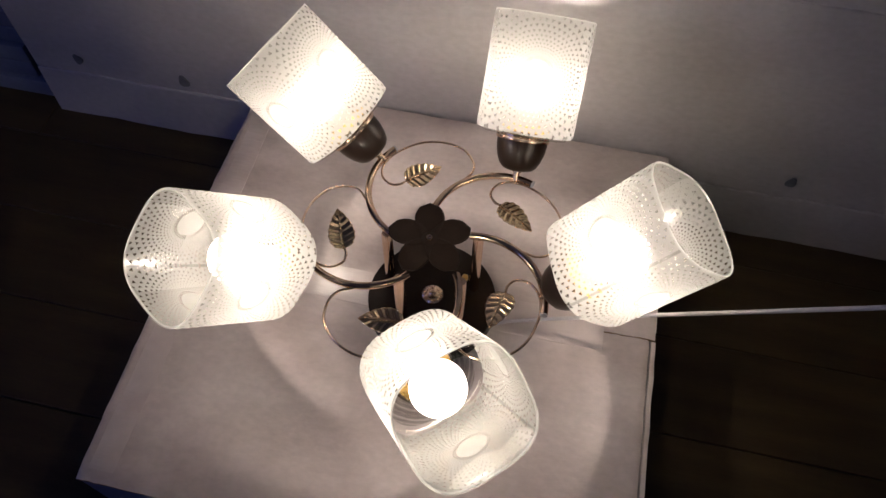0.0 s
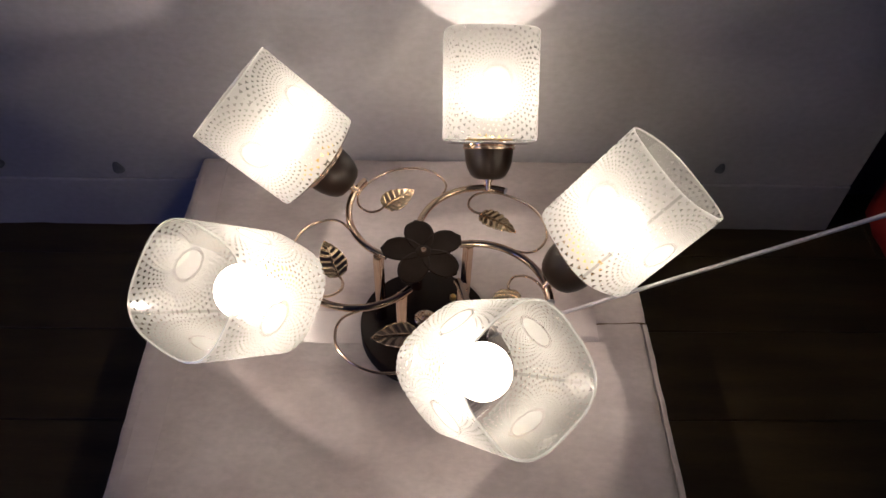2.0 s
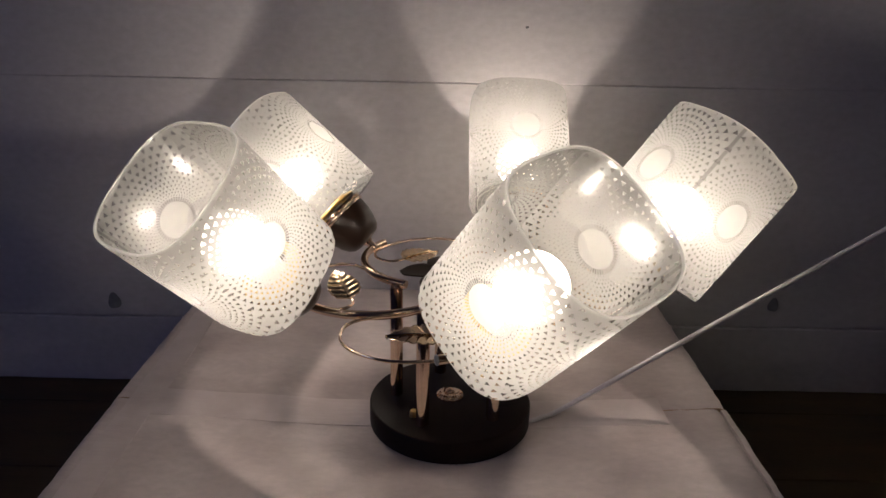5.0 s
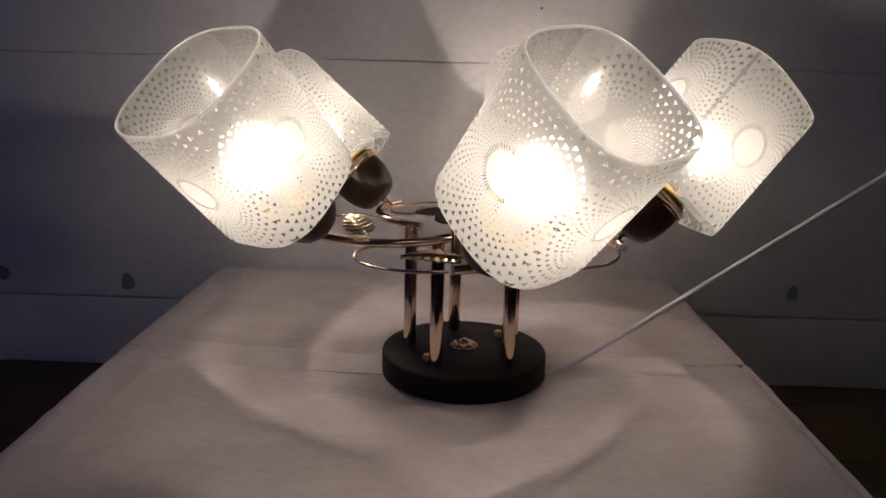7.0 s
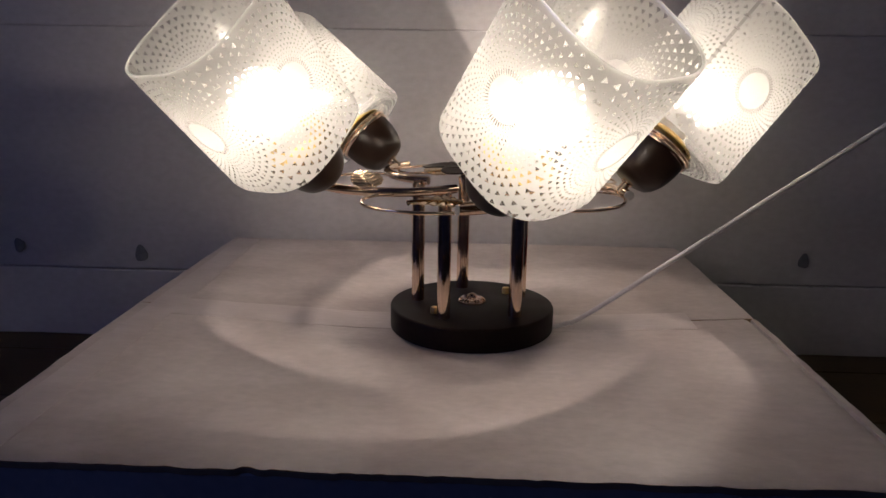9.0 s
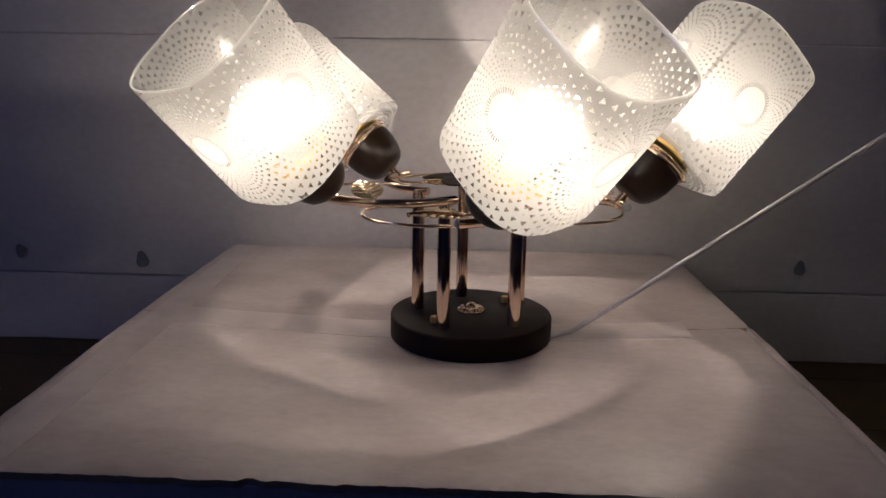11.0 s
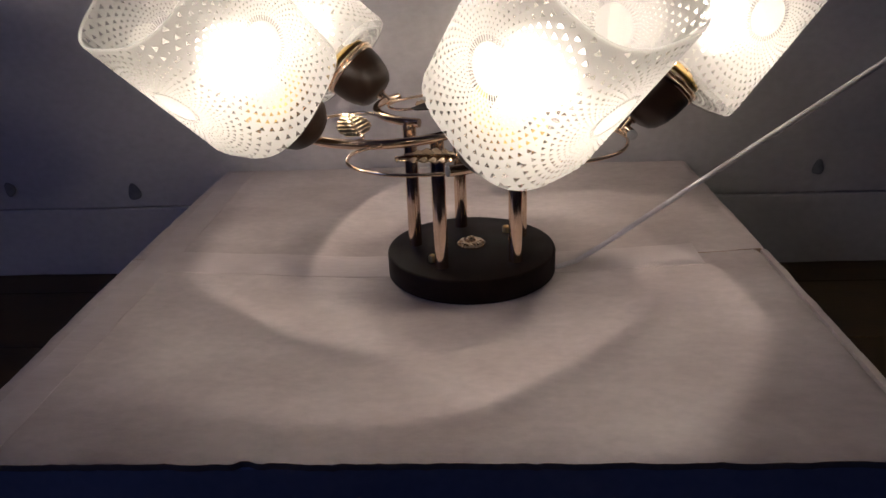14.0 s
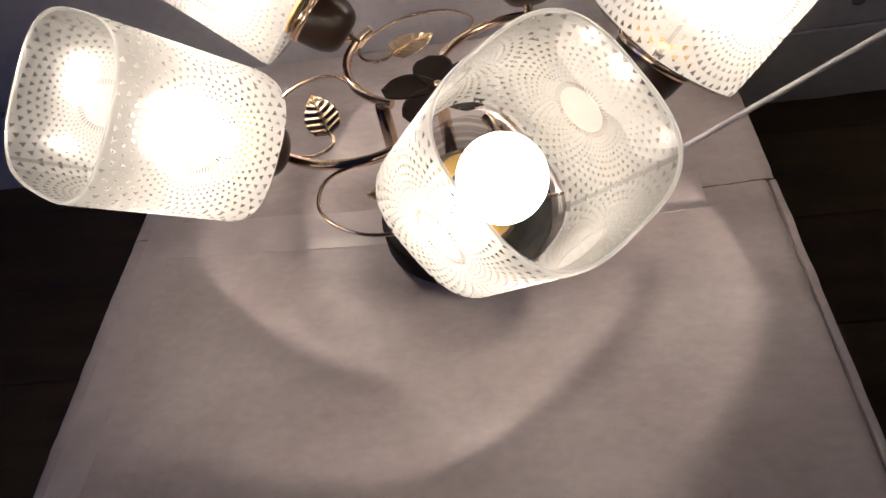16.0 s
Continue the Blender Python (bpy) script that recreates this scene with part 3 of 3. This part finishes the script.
def petal_mesh():
    n, m = 14, 6
    bm = bmesh.new()
    grid = []
    for i in range(n + 1):
        f = i / n
        w = 0.0040 + 0.0105 * math.sin(math.pi * (0.06 + 0.86 * f ** 1.1)) ** 0.75 if f < 1 else 0.0050
        row = []
        for j in range(-m, m + 1):
            g = j / m
            tip = 0.0025 * (1 - abs(g)) * f ** 4
            row.append(bm.verts.new((0.003 + 0.0365 * f + tip, g * w, 0.0014 * g * g * math.sin(math.pi * f) + 0.0010 * f - 0.0012 * f ** 3)))
        grid.append(row)
    for a, b in zip(grid, grid[1:]):
        for j in range(2 * m):
            bm.faces.new((a[j], b[j], b[j + 1], a[j + 1]))
    bmesh.ops.recalc_face_normals(bm, faces=bm.faces)
    bmesh.ops.solidify(bm, geom=bm.faces[:], thickness=0.0009)
    return mesh_of("petal", bm, MAT_PETAL)


PETAL = petal_mesh()
FLOWER_Z = 0.1260
flower = part("flower", sharp(mesh_of("flower", lathe([(0, -0.003), (0.008, -0.003), (0.008, 0.0), (0.006, 0.001), (0, 0.001)], 24), MAT_PETAL)), lamp, pose(-0.0025, 0, FLOWER_Z), "dark brown five-petalled metal flower")
for a in ARM_ANGLES:
    part("petal", PETAL, flower, pose(0, 0, 0, 0, 0, a))
part("flower_screw", sharp(mesh_of("flower_screw", lathe([(0.0034, 0.0008), (0.0034, 0.0022), (0.0026, 0.0034), (0.0013, 0.0036), (0.0011, 0.0024), (0, 0.0024)], 18), MAT_GOLD)), flower, label="small gold screw")

# holder, built along +z from the arm
cup_mesh = sharp(mesh_of("holder_cup", lathe([(0, 0.0118), (0.0105, 0.0118), (0.0150, 0.0132), (0.0190, 0.0168), (0.0224, 0.0235), (0.0246, 0.0315), (0.0256, 0.040), (0.0258, CUP_LEN - 0.002), (0.0252, CUP_LEN), (0, CUP_LEN)], 48), MAT_BROWN), 50)
band_mesh = sharp(mesh_of("rim_band", lathe([(0.0255, CUP_LEN - 0.0045), (0.0268, CUP_LEN - 0.0042), (0.0274, CUP_LEN - 0.003), (0.0274, CUP_LEN - 0.0012), (0.0266, CUP_LEN), (0.0282, CUP_LEN + 0.0006), (0.0282, CUP_LEN + 0.0016), (0.020, CUP_LEN + 0.0018)], 48), MAT_GOLD), 40)
stem_mesh = sharp(mesh_of("stem", lathe([(0, 0.001), (0.0034, 0.001), (0.0034, 0.0090), (0.0048, 0.0096), (0.0048, 0.0120), (0, 0.0120)], 20), MAT_GOLD))


def shade_mesh():
    """A rounded square glass beaker with wall thickness, a holed bottom and an etched outside."""
    seg = 96
    bm = bmesh.new()
    uvl = bm.loops.layers.uv.new("side")
    gap = bm.loops.layers.uv.new("gap")

    def ring(w, s, n):
        out = []
        for i in range(seg):
            a = 2 * math.pi * (i + 0.0) / seg
            c, d = math.cos(a), math.sin(a)
            r = w / (abs(c) ** n + abs(d) ** n) ** (1 / n)
            out.append(bm.verts.new((r * c, r * d, s)))
        return out

    L, t = SHADE_LEN, 0.0020
    wall = lambda f: SHADE_W0 + (SHADE_W1 - SHADE_W0) * f
    outer = [(0.019, 0.0, 2.0), (0.032, 0.0, 2.3), (0.0425, 0.0002, SHADE_N - 0.2), (0.0458, 0.0012, SHADE_N), (0.0476, 0.0034, SHADE_N), (wall(0.06), 0.0068, SHADE_N)]
    outer += [(wall(f), L * f, SHADE_N) for f in (0.14, 0.3, 0.5, 0.7, 0.85, 0.95)] + [(wall(1) - 0.0002, L - 0.0012, SHADE_N)]
    rim = [(wall(1) - 0.0006, L, SHADE_N), (wall(1) - 0.0014, L, SHADE_N)]
    inner = [(wall(1) - t, L - 0.0012, SHADE_N)] + [(wall(f) - t, L * f, SHADE_N) for f in (0.9, 0.6, 0.3, 0.14)] + [(0.0452, 0.0070, SHADE_N), (0.0430, 0.0046, SHADE_N - 0.1), (0.0350, 0.0036, 2.5), (0.019, 0.0032, 2.0)]
    prof = outer + rim + inner
    rings = [ring(*p) for p in prof]
    half = seg // 8
    for k, (a, b) in enumerate(zip(rings, rings[1:] + rings[:1])):
        for i in range(seg):
            j = (i + 1) % seg
            f = bm.faces.new((a[i], a[j], b[j], b[i]))
            f.material_index = 0 if 4 <= k < len(outer) - 1 else (2 if len(outer) - 1 <= k <= len(outer) + 1 else (3 if k < 2 else 4 if k < 4 or len(prof) - 5 <= k < len(prof) - 2 else 1))
            side = ((i + half) // (seg // 4)) % 4
            ca, sa = math.cos(side * math.pi / 2), math.sin(side * math.pi / 2)
            for lp in f.loops:
                co = lp.vert.co
                xx, yy = co.x * ca + co.y * sa, -co.x * sa + co.y * ca
                # distance along the wall from the side's middle
                th = math.atan2(yy, xx)
                u = yy + (math.copysign(max(0.0, SHADE_W1 - xx) * 0.6, yy) if abs(th) > 0.4 else 0.0)
                lp[uvl].uv = (u, co.z - L * 0.53)
                ga = math.atan2(co.y, co.x) + math.pi / 4
                lp[gap].uv = (ga * 0.052 if abs(ga) < 1 else 0.5, 0)
    return sharp(mesh_of("glass_shade", bm, MAT_FROST, MAT_CLEAR, MAT_RIM, MAT_BANDING, MAT_FOOT), 60)


SHADE = shade_mesh()
BULB_R, BULB_AT = 0.0225, 0.046
BULB = mesh_of("bulb", lathe([(0, -BULB_R)] + [(BULB_R * math.sin(math.pi * i / 24), -BULB_R * math.cos(math.pi * i / 24)) for i in range(1, 24)] + [(0, BULB_R)], 40), MAT_BULB)
BULB_CAP = sharp(mesh_of("bulb_cap", lathe([(0, -0.043), (0.0110, -0.043), (0.0112, -0.038), (0.0118, -0.025), (0.0128, -0.0195), (0.0118, -0.0188), (0, -0.0188)], 32), MAT_PLASTIC))
CORE = mesh_of("glowing_core", lathe([(0, -0.0043), (0.0021, -0.0034), (0.0034, -0.0013), (0.0034, 0.0013), (0.0021, 0.0034), (0, 0.0043)], 10), MAT_CORE)
RING = mesh_of("holder_ring", lathe([(0.0165, 0.0034), (0.0245, 0.0034), (0.0250, 0.0042), (0.0245, 0.0056), (0.0200, 0.0068), (0.0172, 0.0095), (0.0165, 0.0095), (0.0165, 0.0034)], 48), MAT_BRASS)

stem_at = Vector((STEM_R * math.cos(radians(STEM_DELTA)), STEM_R * math.sin(radians(STEM_DELTA)), STEM_Z))


def holder_pose(side, up, roll):
    """Holder frame beside its arm: z outward and up, x level."""
    return (Matrix.Translation(stem_at) @ Matrix.Rotation(radians(STEM_ANG + side), 4, "Z") @ Matrix.Rotation(radians(90 - STEM_ELEV - up), 4, "Y")
            @ Matrix.Rotation(radians(90 + SHADE_ROLL + roll), 4, "Z"))


# each leaf is bent a little: about its rib, along its rib, and as a whole towards the front of the carton
LEAF_TILT = [(4, -4, 9), (10, -6, 0), (-8, 5, 0), (8, 2, 0), (-4, -6, 8)]
for k, a in enumerate(ARM_ANGLES):
    turn = pose(0, 0, 0, 0, 0, a)
    part("pillar", pillar_mesh, lamp, pose(0, 0, 0, 0, 0, a + PILLAR_LEAN[k]) @ pose(PILLAR_AT, 0, TOP_Z))
    part("arm", arm_mesh, lamp, turn)
    part("end_plug", PLUG, lamp, turn @ Matrix.Translation(arm_path(72, -32, 44)[-1]) @ Matrix.Rotation(radians(-32 - 90), 4, "Z") @ Matrix.Rotation(radians(90), 4, "Y"), "grey plastic end plug")
    sc = part("scroll", scroll_mesh, lamp, turn)
    tx, ty, tip = LEAF_TILT[k]
    bend = turn.inverted() @ pose(0, 0, 0, tip, 0, 0) @ turn
    part("leaf", LEAF, sc, Matrix.Translation((0.0805, 0.0280, ARM_Z - 0.003)) @ bend @ pose(0, 0, 0, 0, 0, -60) @ pose(0, 0, 0, tx, ty, 0), "pressed metal leaf with veins")
    m = turn @ holder_pose(*BENDS[a])
    cup = part("holder_cup", cup_mesh, lamp, m, "dark brown bell-shaped lamp holder cup")
    part("rim_band", band_mesh, cup, label="polished gold band")
    part("stem", stem_mesh, cup, label="short gold stem")
    sh = part("glass_shade", SHADE, lamp, m @ pose(0, 0, SHADE_AT, 0, 0, 90 * QUARTERS[a]), "rounded square glass shade etched with rings of triangles")
    part("holder_ring", RING, lamp, m @ pose(0, 0, SHADE_AT), "brass retaining ring")
    bulb = part("bulb", BULB, lamp, m @ pose(0, 0, SHADE_AT + BULB_AT), "lit round opal bulb")
    part("glowing_core", CORE, bulb, pose(0, 0, 0.006))
    part("bulb_cap", BULB_CAP, bulb, label="white plastic neck")


# ---- the cord ----
def cord():
    a, d = Vector((0.0963, -0.0023, 0.0)), Vector((1.0, -0.1333, 0.7875))
    pts = [(0.0655, -0.0105, -0.0062), (0.072, -0.0085, -0.0070), (0.081, -0.0055, -0.0052), (0.0895, -0.0035, -0.0030)] + [tuple(a + d * s + Vector((0, 0, 0.001 * math.sin(s * 9)))) for s in (0.02, 0.06, 0.14, 0.26, 0.4, 0.6, 0.85)]
    pts += [(1.25, -0.14, 0.88), (1.9, -0.2, 1.0), (2.59, -0.25, 1.05)]
    tagged(new("power_cord", mesh_of("power_cord", tube_bm(spline(pts, 8), 0.0021, 10), MAT_CORD)), "thin white power cord running up from the base plate", "cable")


cord()


# ---- floor planks ----
def floor_planks():
    length, width = (RX1 - RX0) / 4, 0.128
    whole, half = (sharp(mesh_of("plank", box_bm(0.0007, n - 0.0007, 0.0007, width - 0.0007, -0.009, 0.0, 0.001, 1), MAT_FLOOR), 30) for n in (length, length / 2))
    rows = int((RY1 - RY0) / width)
    for row in range(rows):
        y = RY1 - (row + 1) * width
        x = RX0
        run = [whole] * 4 if row % 2 else [half] + [whole] * 3 + [half]
        for me in run:
            part("plank", me, floor, pose(x, y, FLOOR_Z))
            x += length if me is whole else length / 2


floor_planks()
